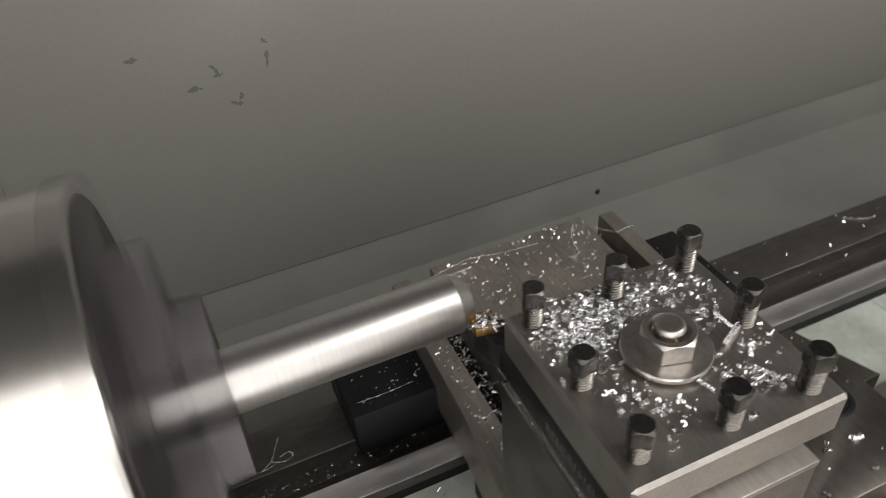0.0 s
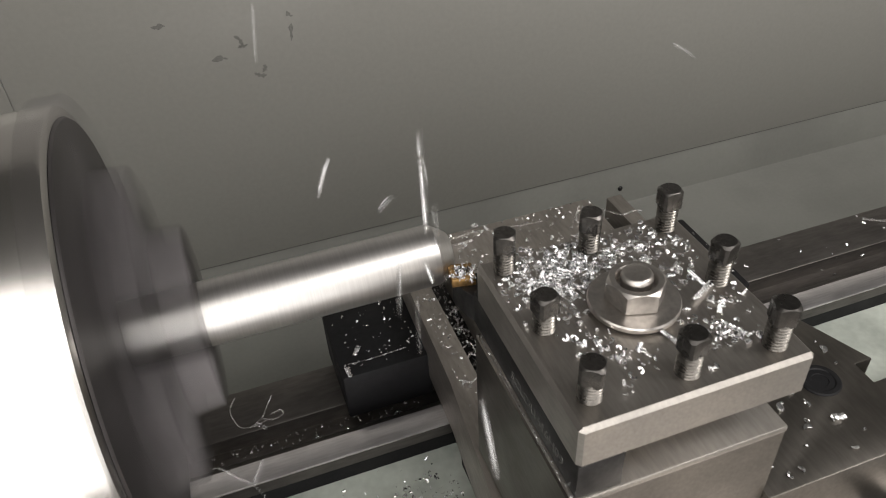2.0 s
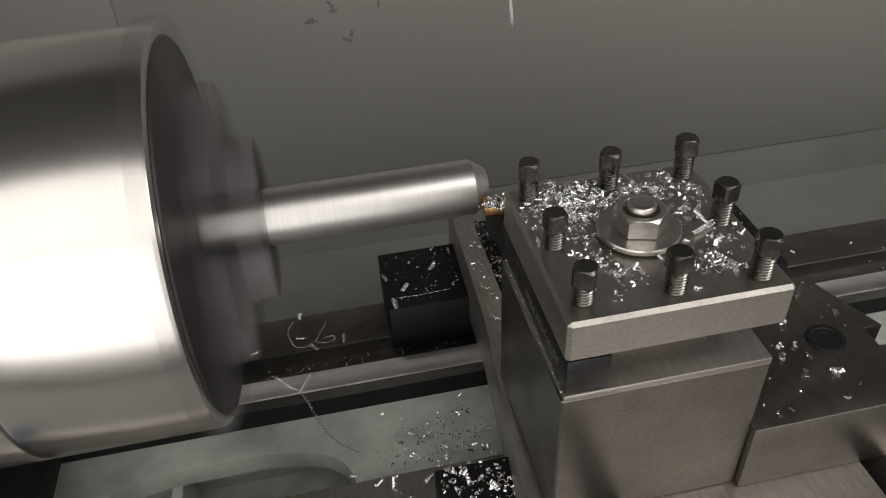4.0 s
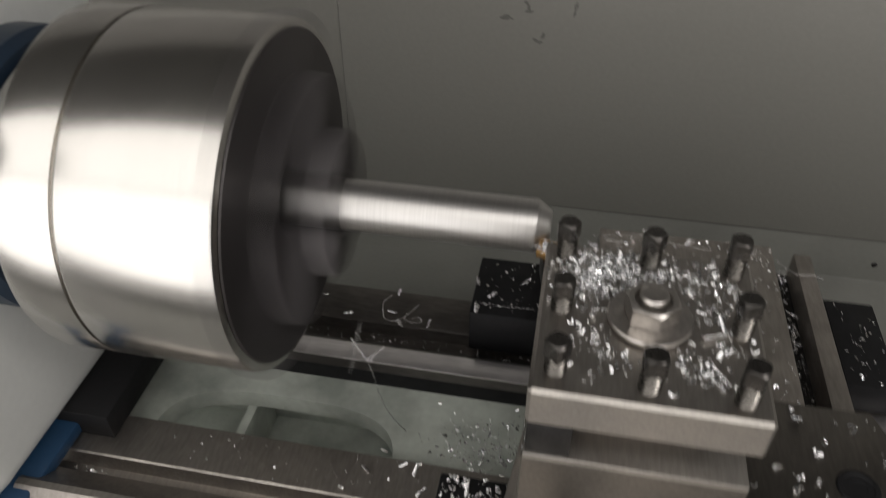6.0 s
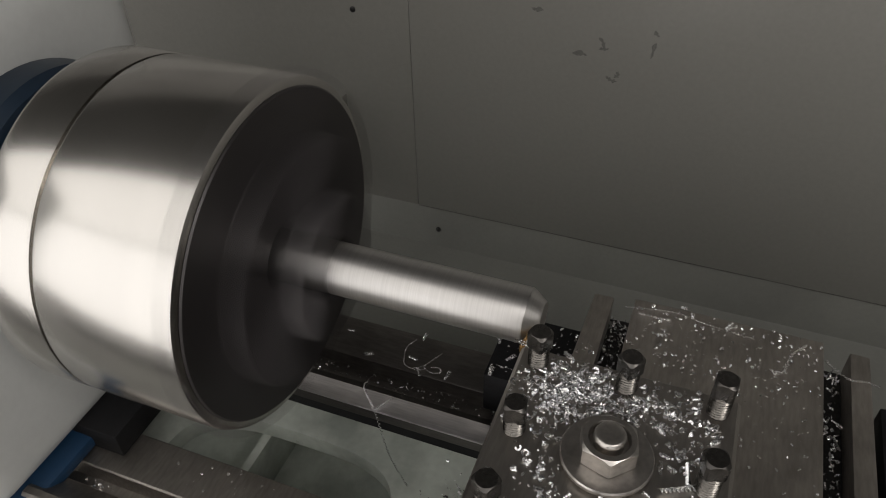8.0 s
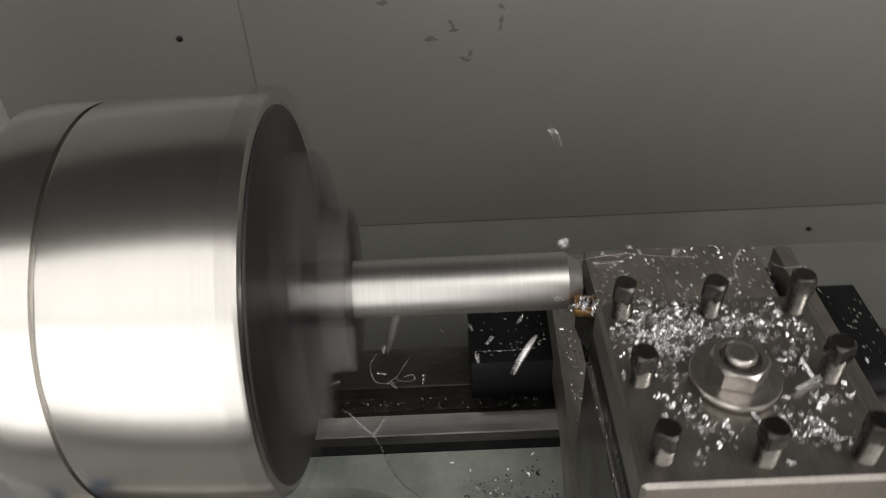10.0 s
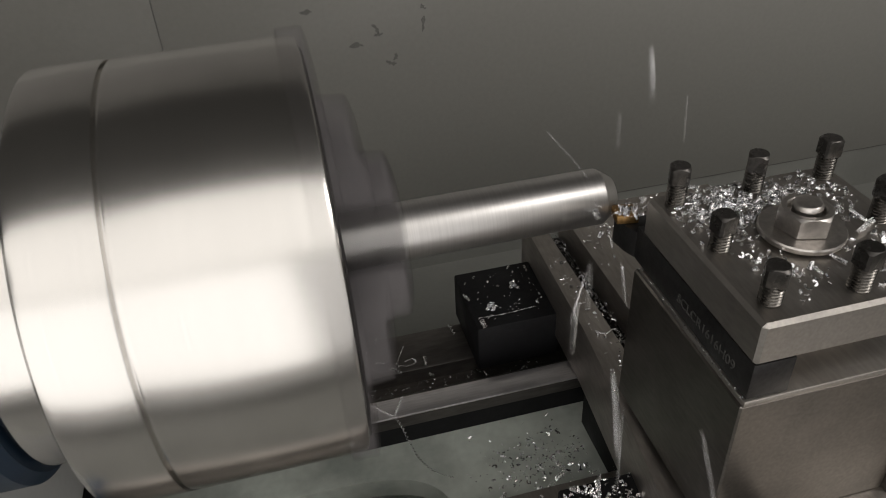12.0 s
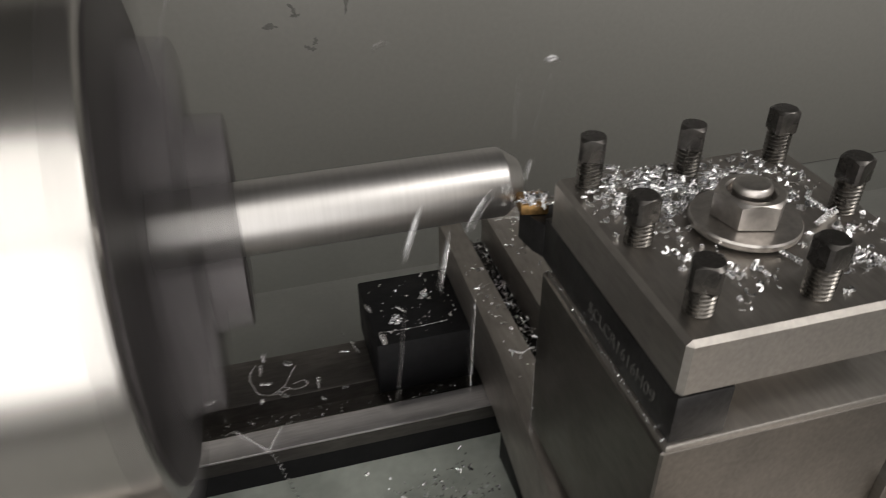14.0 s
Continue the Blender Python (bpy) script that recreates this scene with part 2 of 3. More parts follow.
o = part("plate", box(-0.012, -0.0100, -0.05, 0.018, 0.0, 0.100, 0.0006), M_WALL, bk)

# ---- bed ----
RZ, LZ, FZ, WZ = 0.8415, 0.829, 0.824, 0.801
bed = thing("lathe_bed", 0, 0, 0.7, "cast iron lathe bed with ground ways and grey-green painted webs", "lathe bed")
X0, X1 = -0.27, 0.95


def bp(name, bm, m, label=""):
    ob = part(name, bm, m, bed, label)
    ob.location = (0, 0, -0.7)
    return ob


rear = [(0.1392, 0.831), (0.1388, RZ - 0.0016), (0.1520, RZ - 0.0016), (0.1525, RZ - 0.001), (0.1650, LZ - 0.0005), (0.1685, 0.8195), (0.1820, 0.8195), (0.1835, LZ - 0.0006), (0.1845, LZ),
        (0.2157, LZ), (0.2165, LZ - 0.001), (0.2165, 0.775), (0.1557, 0.775), (0.1557, 0.829)]
bp("rear_way", prism(rear, "x", X0, X1), M_SHADED_IRON, "ground rear way of the bed")
bp("way_strip", box(X0 + 0.001, X1, 0.1380, 0.1520, RZ - 0.0014, RZ, 0.0003), M_WAY, "bright worn bearing strip")
# black sheet stands in for the shade under the way's lip
bp("flank", box(X0, X1, 0.1537, 0.1555, 0.7905, 0.8305), M_RUBBER, "flank under the way, its shade painted black")
front = [(0.0840, 0.775), (0.0840, FZ - 0.0008), (0.0832, FZ), (0.0555, FZ), (0.0545, FZ - 0.001), (0.0525, FZ - 0.010), (0.0445, FZ - 0.010), (0.043, FZ - 0.001),
         (0.0415, FZ + 0.001), (0.026, FZ + 0.012), (0.022, FZ + 0.012), (0.006, FZ), (0.004, FZ - 0.004), (0.004, 0.775)]
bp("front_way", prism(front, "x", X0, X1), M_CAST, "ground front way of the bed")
bp("side_casting", prism([(-0.006, 0.6885), (-0.006, 0.762), (0.004, 0.7745), (0.0837, 0.7745), (0.0837, 0.6885)], "x", X0, X1), M_GREEN)
bp("rear_casting", prism([(0.1557, 0.6885), (0.1557, 0.7745), (0.2163, 0.7745), (0.2163, 0.6885)], "x", X0, X1), M_GREEN)


def web(x0, x1, hx0, hx1, hy):
    """A painted web between the ways with one arched opening cast through it."""
    ya, yb = 0.0843, 0.1535
    n = 28
    cx, a = (hx0 + hx1) / 2, (hx1 - hx0) / 2
    arch = []
    for k in range(n + 1):
        t = math.pi * k / n
        c, s = math.cos(t), math.sin(t)
        e = 2 / 3.2
        arch.append((cx + a * math.copysign(abs(c) ** e, c), ya + (hy - ya) * abs(s) ** e))
    outer = [(x1, ya + (yb - ya) * k / 7) for k in range(8)] + [(x1 + (x0 - x1) * k / 14, yb) for k in range(1, 14)] + [(x0, yb + (ya - yb) * k / 7) for k in range(8)]
    bm = bmesh.new()
    lev = [[bm.verts.new((x, y, z)) for x, y in loop] for z in (WZ, WZ - 0.014) for loop in (arch, outer)]
    top_a, top_o, low_a, low_o = lev
    for p, q in ((top_a, top_o), (low_o, low_a), (low_a, top_a), (top_o, low_o)):
        for k in range(n):
            bm.faces.new((p[k], p[k + 1], q[k + 1], q[k]))
    bmesh.ops.recalc_face_normals(bm, faces=bm.faces)
    return bm


bp("web", web(-0.262, 0.03, -0.235, -0.079, 0.1320), M_GREEN)
bp("web", web(0.0305, 0.33, 0.10, 0.26, 0.1320), M_GREEN)
bp("web", web(0.3305, 0.65, 0.40, 0.56, 0.1320), M_GREEN)
bp("rib", box(-0.188, -0.182, 0.0843, 0.1534, 0.7475, WZ - 0.0145), M_GREEN)
bp("bed_floor", box(X0, X1, 0.0840, 0.1553, 0.6885, 0.747), M_GREEN)

# ---- headstock ----
AY, AZ, CX = 0.1121, 0.9821, -0.1235
HX = -0.262
hs = thing("headstock", HX, 0.1137, 0.826, "light grey painted lathe headstock with a blue base band", "headstock")


def hp(name, bm, m, label=""):
    ob = part(name, bm, m, hs, label)
    ob.location = (-HX, -0.1137, -0.826)
    return ob


hp("housing", box(-0.62, HX, -0.005, 0.21, 0.835, 1.088, 0.022, seg=6), M_HEAD)
hp("base_band", box(-0.622, HX + 0.003, -0.009, 0.098, 0.8255, 0.8345, 0.002), M_BLUE, "blue painted band")
hp("foot", box(-0.60, -0.2385, 0.066, 0.1530, 0.8245, 0.8435, 0.001), M_RUBBER, "black foot on the bed")
bm = revolve([(0, 0), (0, 0.071), (0.016, 0.071), (0.020, 0.067), (0.020, 0)], "x", 96)
part("bearing_cover", bm, M_NAVY, hs, "dark round bearing cover").location = (0, 0, AZ - 0.826)

# ---- chuck and workpiece, which spin ----
chuck = thing("lathe_chuck", CX, AY, AZ, "bright turned steel three-jaw lathe chuck, spinning", "lathe chuck")
R = 0.0842
bm = revolve([(-0.0955, 0), (-0.0955, R - 0.004), (-0.0935, R - 0.0005), (-0.0915, R), (-0.0688, R), (-0.0680, R - 0.0003), (-0.0680, R - 0.003), (-0.0662, R - 0.003),
              (-0.0662, R - 0.0003), (-0.0654, R), (-0.0025, R), (-0.0008, R - 0.0008), (0, R - 0.003), (0, 0.062), (-0.0008, 0.0615), (-0.0008, 0.020), (-0.02, 0.019), (-0.02, 0)], "x", 160)
chuck_body = part("body", bm, M_CHUCK, chuck)
# thin disc gives the front face the darker jaw colour
part("face", revolve([(0.0002, 0.019), (0.0010, 0.0195), (0.0010, 0.0790), (0.0002, 0.0798)], "x", 128), M_JAW, chuck_body, "front face, darker than the body")
bm = revolve([(-0.1165, 0), (-0.1165, 0.0625), (-0.1145, 0.0642), (-0.096, 0.0642), (-0.096, 0)], "x", 128)
part("backplate", bm, M_CHUCK, chuck_body, "turned steel backplate")


def jaw():
    w = 0.0125
    o = [(0.0125, -0.0075), (0.0866, -0.0075), (0.0866, 0.0030), (0.0595, 0.0035), (0.0585, 0.0155), (0.0340, 0.016), (0.0330, 0.0275), (0.0125, 0.0275)]
    bm = bmesh.new()
    ring = []
    for s in (-1, 1):
        ring.append([bm.verts.new((a, s * (w if r > 0.03 else 0.0105), r)) for r, a in o])
    bm.faces.new(ring[0])
    bm.faces.new(ring[1][::-1])
    n = len(o)
    for k in range(n):
        bm.faces.new((ring[0][k], ring[1][k], ring[1][(k + 1) % n], ring[0][(k + 1) % n]))
    bmesh.ops.recalc_face_normals(bm, faces=bm.faces)
    bmesh.ops.bevel(bm, geom=bm.edges[:], offset=0.0007, segments=1, affect="EDGES")
    return bm


for k in range(3):
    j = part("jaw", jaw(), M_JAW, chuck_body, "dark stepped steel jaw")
    j.rotation_euler = (radians(120 * k), 0, 0)
BX = 0.0004
bar_ob = thing("workpiece_bar", BX, AY, AZ, "bright turned steel round bar held in the chuck", "workpiece")
part("turned_length", revolve([(-0.145, 0), (-0.145, 0.0124), (-0.0068, 0.0124), (-0.0063, 0.0122), (-0.0062, 0)], "x", 96), M_BAR, bar_ob)
part("chamfered_end", revolve([(-0.0062, 0), (-0.0062, 0.01215), (-0.0012, 0.0086), (-0.0003, 0.0080), (0, 0.0076), (-0.0002, 0.003), (0, 0)], "x", 96), M_BAR, bar_ob, "freshly cut shiny chamfer")

# ---- carriage ----
saddle = thing("saddle", 0.07, 0.1, 0.84, "lathe saddle of machined iron with black wings astride the ways", "saddle")


def sp(name, bm, m, label=""):
    ob = part(name, bm, m, saddle, label)
    ob.location = (-0.07, -0.1, -0.84)
    return ob


sp("bridge", box(0.006, 0.160, -0.06, 0.2330, 0.8425, 0.866, 0.002), M_CAST)
sp("rear_wing", box(-0.0450, 0.0055, 0.1715, 0.2262, LZ, 0.862, 0.0012), M_RUBBER, "black way cover")
sp("rear_wing", box(0.1745, 0.204, 0.153, 0.2252, RZ, 0.862, 0.0012), M_RUBBER, "black way cover")
sp("front_wing", box(-0.0405, 0.0035, 0.012, 0.0555, FZ + 0.0135, 0.861, 0.0012), M_RUBBER, "black way cover")
sp("front_wing", box(0.1745, 0.204, 0.000, 0.0575, FZ + 0.0135, 0.864, 0.0012), M_RUBBER, "black way cover")
sp("skirt", box(0.009, 0.030, 0.0880, 0.1370, 0.8025, 0.8423, 0.001), M_RUBBER, "black lower flank")
ridge = [(0.0055, 0.2400), (0.0175, 0.2400), (0.0175, -0.12), (-0.012, -0.12), (-0.0065, 0.03), (-0.002, 0.07), (0.0028, 0.13)]
sp("left_rail", prism(ridge, "z", 0.8435, 0.884, 0.0008), M_CAST)
ridge = [(0.1525, 0.2400), (0.1630, 0.2400), (0.165, -0.12), (0.1525, -0.12)]
sp("right_rail", prism(ridge, "z", 0.8435, 0.884, 0.0008), M_CAST)
sp("channel_floor", box(0.0177, 0.1523, -0.12, 0.238, 0.8662, 0.8672), M_BLACK)

cross = thing("cross_slide", 0.084, 0.06, 0.868, "flat machined cross slide strewn with bright chips", "cross slide")
o = part("plate", box(-0.0535, 0.0535, -0.175, 0.1785, -0.0005, 0.0205, 0.0007), M_CAST, cross)

comp = thing("top_slide", 0.08, 0.04, 0.889, "machined steel top slide block that carries the tool post", "top slide")


def cp(name, bm, m, label=""):
    ob = part(name, bm, m, comp, label)
    ob.location = (-0.08, -0.04, -0.889)
    return ob


cp("block", box(0.0, 0.0800, 0.001, 0.0830, 0.8887, 0.962, 0.0007, seg=1), M_SLIDE)
base_o = [(0.0802, -0.002), (0.205, -0.002), (0.205, 0.028), (0.1550, 0.028), (0.1550, 0.0385), (0.1640, 0.0385), (0.149, 0.077), (0.0802, 0.077)]
cp("base_plate", prism(base_o, "z", 0.8887, 0.926, 0.0006), M_SLIDE)
bm = revolve([(-0.0006, 0.0086), (0.0002, 0.0085), (0.0008, 0.0080), (0.0008, 0.0063), (0.0003, 0.0058), (0.0003, 0.0036), (0.0, 0.0034), (0.0, 0)], "z", 40)
part("socket_screw", bm, M_RUBBER, comp, "black recessed socket screw").location = (0.135 - 0.08, 0.0365 - 0.04, 0.9262 - 0.889)

# ---- tool post ----
post = thing("tool_post", 0.04, 0.04, 0.962, "square four-way steel tool post covered in bright chips", "tool post")


def tp(name, bm, m, label=""):
    ob = part(name, bm, m, post, label)
    ob.location = (-0.04, -0.04, -0.962)
    return ob


tp("top_plate", box(0, 0.08, 0, 0.08, 0.9822, 1.0, 0.0014, seg=1), M_POST)
tp("core", box(0.0175, 0.0625, 0.0175, 0.0625, 0.962, 0.9822), M_POST)
tp("bottom_plate", box(0.0005, 0.0795, 0.0005, 0.0795, 0.9621, 0.9650, 0.0005), M_POST)
bm = revolve([(0, 0.006), (0, 0.0130), (0.0008, 0.0146), (0.0014, 0.0152), (0.0028, 0.0153), (0.0034, 0.0149), (0.0038, 0.0040)], "z", 64)
part("washer", bm, M_NUT, post, "worn flat steel washer").location = (0, 0, 0.0381)


def head(corner, sides, round_, z0, z1, flat, turn=0.0, hole=0.0, n=48):
    """A screw head or nut: straight flats with rounded corners, the top turned to a cone so that each flat ends in an arc."""
    bm = bmesh.new()
    inr = corner * math.cos(math.pi / sides)
    out = []
    for k in range(n * sides // 4):
        a = 2 * math.pi * k / (n * sides // 4)
        d = (a + math.pi / sides) % (2 * math.pi / sides) - math.pi / sides
        r = min(corner * math.cos(math.pi / sides) / math.cos(math.pi / sides - abs(d)), corner * round_)
        out.append((a + radians(turn), r))

    def ring(f):
        return [bm.verts.new((f(r)[0] * math.cos(a), f(r)[0] * math.sin(a), f(r)[1])) for a, r in out]
    slope = 0.75
    rings = [ring(lambda r: (r * 0.97, z0)), ring(lambda r: (r, z0 + 0.0002)), ring(lambda r: (r, z1 - max(0.0, r - flat) * slope - 0.0001)), ring(lambda r: (min(r, flat) * 0.985, z1))]
    if hole:
        rings += [ring(lambda r: (hole * 1.08, z1)), ring(lambda r: (hole, z1 - 0.0006)), ring(lambda r: (hole, z1 - 0.0030))]
    m = len(out)
    for p, q in zip(rings, rings[1:]):
        for k in range(m):
            bm.faces.new((p[k], p[(k + 1) % m], q[(k + 1) % m], q[k]))
    bm.faces.new(rings[0][::-1])
    bm.faces.new(rings[-1])
    return bm


part("nut", head(0.0102, 6, 0.985, 0.0038, 0.0116, 0.0088, 44, 0.0064), M_NUT, post, "worn hexagonal clamping nut").location = (0, 0, 0.0381)
bm = revolve([(0, 0.0050), (0.0114, 0.0050), (0.0118, 0.0053), (0.0128, 0.0053), (0.0137, 0.0048), (0.0140, 0.0043), (0.0141, 0.0030), (0.0141, 0)], "z", 40)
part("stud", bm, M_NUT, post, "polished stud end").location = (0, 0, 0.0381)


def threaded(r, z0, z1, pitch=0.00125, n=24):
    """A screw shank with a true helical thread."""
    bm = bmesh.new()
    steps = int((z1 - z0) / pitch * n)
    prev = None
    for k in range(steps + 1):
        a = 2 * math.pi * k / n
        z = z0 + pitch * k / n
        c, s = math.cos(a), math.sin(a)
        cur = [bm.verts.new((rr * c, rr * s, z + dz)) for rr, dz in ((r * 0.84, -0.45 * pitch), (r, -0.08 * pitch), (r, 0.08 * pitch), (r * 0.84, 0.45 * pitch))]
        if prev:
            for q in range(3):
                bm.faces.new((prev[q], cur[q], cur[q + 1], prev[q + 1]))
        prev = cur
    bmesh.ops.create_cone(bm, cap_ends=True, segments=n, radius1=r * 0.85, radius2=r * 0.85, depth=z1 - z0, matrix=Matrix.Translation((0, 0, (z0 + z1) / 2)))
    return bm


SCREWS = ((0.0080, 0.0726, 1.0168, 20), (0.0407, 0.0720, 1.0165, 8), (0.0722, 0.0720, 1.0176, 40), (0.0083, 0.0412, 1.0148, 52), (0.0720, 0.0396, 1.0175, 62),
          (0.0083, 0.0106, 1.0149, 12), (0.0396, 0.0083, 1.0166, 50), (0.0704, 0.0080, 1.0177, 25))
for bx, by, top, turn in SCREWS:
    h = top - 1.0
    screw = thing("clamp_screw", bx, by, 1.0, "black oiled square-headed clamping screw of the tool post", "screw", "tool post screws")
    screw.rotation_euler = (0, 0, radians(turn))
    part("head", head(0.0053, 4, 0.88, h - 0.0072, h, 0.0036), M_SCREW, screw)
    part("shank", threaded(0.0039, -0.004, h - 0.0064, 0.00125), M_THREAD, screw, "coarse thread of bright-worn black steel")

# ---- cutting tool ----
tool = thing("turning_tool", 0.009, 0.05, 0.965, "black indexable turning tool with a golden insert", "cutting tool")


def tl(name, bm, m, label=""):
    ob = part(name, bm, m, tool, label)
    ob.location = (-0.009, -0.05, -0.965)
    return ob


tl("shank", box(0.001, 0.017, 0.001, 0.086, 0.9655, 0.9815, 0.0005), M_BLACK)
tl("head", prism([(0.017, 0.086), (0.001, 0.086), (-0.0010, 0.0905), (-0.0028, 0.1000), (0.004, 0.1005), (0.017, 0.094)], "z", 0.9655, 0.9785, 0.0004), M_BLACK)
ins = [(-0.0035, 0.1030), (0.0058, 0.1010), (0.0045, 0.0916), (-0.0048, 0.0936)]
tl("insert", prism(ins, "z", 0.9787, 0.9828, 0.0005), M_GOLD, "gold coated rhombic carbide insert")
bm = revolve([(0, 0.0026), (0.0005, 0.0024), (0.0007, 0.0014), (0.0002, 0.0009), (0.0002, 0)], "z", 24)
k_ = part("insert_screw", bm, M_BLACK, tool, "small dark insert screw")
k_.location = (0.0005 - 0.009, 0.0973 - 0.05, 0.9827 - 0.965)
cu = bpy.data.curves.new("code", "FONT")
cu.body, cu.size, cu.extrude = "SCLCR1616H09", 0.0060, 0.00012
tx = new("code", cu)
tx.data.materials.append(M_ETCH)
tx.parent = tool
tx.matrix_local = Matrix(((0, 0, -1, 0.0009 - 0.009), (-1, 0, 0, 0.050 - 0.05), (0, 1, 0, 0.9705 - 0.965), (0, 0, 0, 1)))


# ---- swarf ----
rnd = random.Random(7)


def ribbon(points, width, thick=0.00012):
    """A thin strip of metal along a line, with real thickness."""
    bm = bmesh.new()
    prev = None
    for k, p in enumerate(points):
        d = Vector(points[min(k + 1, len(points) - 1)]) - Vector(points[max(k - 1, 0)])
        side = d.cross(Vector((0.3, 0.2, 1))).normalized()
        upv = side.cross(d).normalized()
        p = Vector(p)
        w = width * (0.75 + 0.5 * rnd.random())
        cur = [bm.verts.new(p + a * side * w / 2 + b * upv * thick / 2) for a, b in ((-1, -1), (1, -1), (1, 1), (-1, 1))]
        if prev:
            for q in range(4):
                bm.faces.new((prev[q], cur[q], cur[(q + 1) % 4], prev[(q + 1) % 4]))
        else:
            bm.faces.new(cur)
        prev = cur
    bm.faces.new(prev[::-1])
    return bm


def curl(r, turns, rise, width, steps=12, flat=True):
    pts = []
    n = max(4, int(turns * steps))
    for k in range(n + 1):
        a = 2 * math.pi * k / steps
        rr = r * (1 + 0.25 * k / n + 0.08 * rnd.uniform(-1, 1))
        if flat:
            pts.append((rr * math.cos(a), rr * math.sin(a), width * 0.5 + rise * k / n))
        else:
            pts.append((rise * (k / n - 0.5), rr * math.cos(a), r * 1.1 + rr * math.sin(a)))
    return ribbon(pts, width)


CHIPS = []
for k in range(6):
    CHIPS.append(finish(curl(rnd.uniform(0.0006, 0.0011), rnd.uniform(0.6, 1.4), rnd.uniform(0.0003, 0.001), rnd.uniform(0.0007, 0.0013), 9), "chip_curl", M_CHIP, False))
for k in range(5):
    CHIPS.append(finish(curl(rnd.uniform(0.0005, 0.0008), rnd.uniform(1.5, 3.0), rnd.uniform(0.0012, 0.0035), rnd.uniform(0.0007, 0.0012), 8, False), "chip_helix", M_CHIP, False))
CRUMBS = []
for k in range(6):
    bm = bmesh.new()
    bmesh.ops.create_cube(bm, size=1, matrix=Matrix.Diagonal((rnd.uniform(0.0006, 0.0014), rnd.uniform(0.0004, 0.0009), rnd.uniform(0.0002, 0.0005), 1)))
    for v in bm.verts:
        v.co += Vector([rnd.uniform(-0.0002, 0.0002) for _ in range(3)]) + Vector((0, 0, 0.0003))
    CRUMBS.append(finish(bm, "crumb", M_CHIP, False))
SPIRALS = [finish(curl(0.0018, 1.7, 0.0003, 0.0006, 16), "spiral", M_CHIP, False), finish(curl(0.0022, 1.2, 0.0004, 0.0008, 16), "spiral", M_CHIP, False)]
LONGS = [finish(curl(rnd.uniform(0.0005, 0.0008), rnd.uniform(7, 11), rnd.uniform(0.008, 0.013), 0.0008, 8, False), "long_helix", M_CHIP, False) for _ in range(4)]


def lay(me, x, y, z, tilt=25, name="metal_chip", label="small curled bright aluminium chip", s=1.0):
    ob = new(name, me)
    ob.matrix_world = Matrix.Translation((x, y, z)) @ pose(0, 0, 0, rnd.uniform(-tilt, tilt), rnd.uniform(-tilt, tilt), rnd.uniform(0, 360)) @ Matrix.Scale(s, 4)
    return tagged(ob, label, "metal chip", "loose chips")


def blocked(x, y, clear=0.0050):
    if math.hypot(x - 0.04, y - 0.04) < 0.0155:
        return True
    return any(math.hypot(x - s[0], y - s[1]) < clear for s in SCREWS)


# chips on the tool post's top: thick at the back, thin in front
def place_top():
    while True:
        g = rnd.random()
        if g < 0.46:
            x, y = rnd.gauss(0.024, 0.011), rnd.gauss(0.060, 0.009)
        elif g < 0.74:
            x, y = rnd.uniform(0.012, 0.074), rnd.gauss(0.066, 0.007)
        elif g < 0.86:
            cx, cy = rnd.choice(((0.053, 0.022), (0.069, 0.031), (0.020, 0.031), (0.028, 0.020), (0.064, 0.049), (0.060, 0.017)))
            x, y = rnd.gauss(cx, 0.0032), rnd.gauss(cy, 0.0032)
        else:
            x, y = rnd.uniform(0.006, 0.077), rnd.uniform(0.006, 0.075)
        if 0.002 < x < 0.078 and 0.002 < y < 0.078 and not blocked(x, y):
            return x, y, (0.0014 * rnd.random() if g < 0.50 else 0.0)


for k in range(250):
    x, y, dz = place_top()
    lay(rnd.choice(CHIPS) if rnd.random() < 0.85 else rnd.choice(CRUMBS), x, y, 1.0 + dz, s=rnd.uniform(0.55, 1.1))
for x, y, k in ((0.033, 0.0655, 0), (0.047, 0.0660, 1), (0.0505, 0.069, 0), (0.058, 0.066, 1), (0.037, 0.062, 0)):
    lay(SPIRALS[k], x, y, 1.0, 12, label="flat bright watch-spring curl of metal")
for x, y, k in ((0.024, 0.062, 0), (0.064, 0.036, 1), (0.042, 0.0235, 2), (0.066, 0.0425, 3), (0.063, 0.0175, 0)):
    lay(LONGS[k], x, y, 1.0005, 6, label="tightly coiled bright helical chip")


def heap(name, n, place, meshes, label, s0=0.6, s1=1.3, tilt=40):
    """Many fine chips that nobody could count, as one object."""
    bm = bmesh.new()
    for _ in range(n):
        x, y, z = place()
        m = Matrix.Translation((x, y, z)) @ pose(0, 0, 0, rnd.uniform(-tilt, tilt), rnd.uniform(-tilt, tilt), rnd.uniform(0, 360)) @ Matrix.Scale(rnd.uniform(s0, s1), 4)
        k = len(bm.verts)
        bm.from_mesh(rnd.choice(meshes))
        bm.verts.ensure_lookup_table()
        for v in bm.verts[k:]:
            v.co = m @ v.co
    ob = part(name, bm, M_CHIP, None, label, smooth=False)
    return tagged(ob, label, "metal chips", kind="stuff")


def top_fine():
    x, y, dz = place_top()
    return x, y, 1.0 + dz * 1.2


heap("chip_heap", 900, top_fine, CHIPS + CRUMBS * 2, "drift of bright fine chips on the tool post", 0.35, 0.95)


def slide_place():
    while True:
        x, y = rnd.uniform(0.032, 0.136), 0.085 + 0.152 * rnd.random()
        if rnd.random() < 0.25 + 0.75 * (y > 0.19) or y < 0.12:
            return x, y, 0.8886


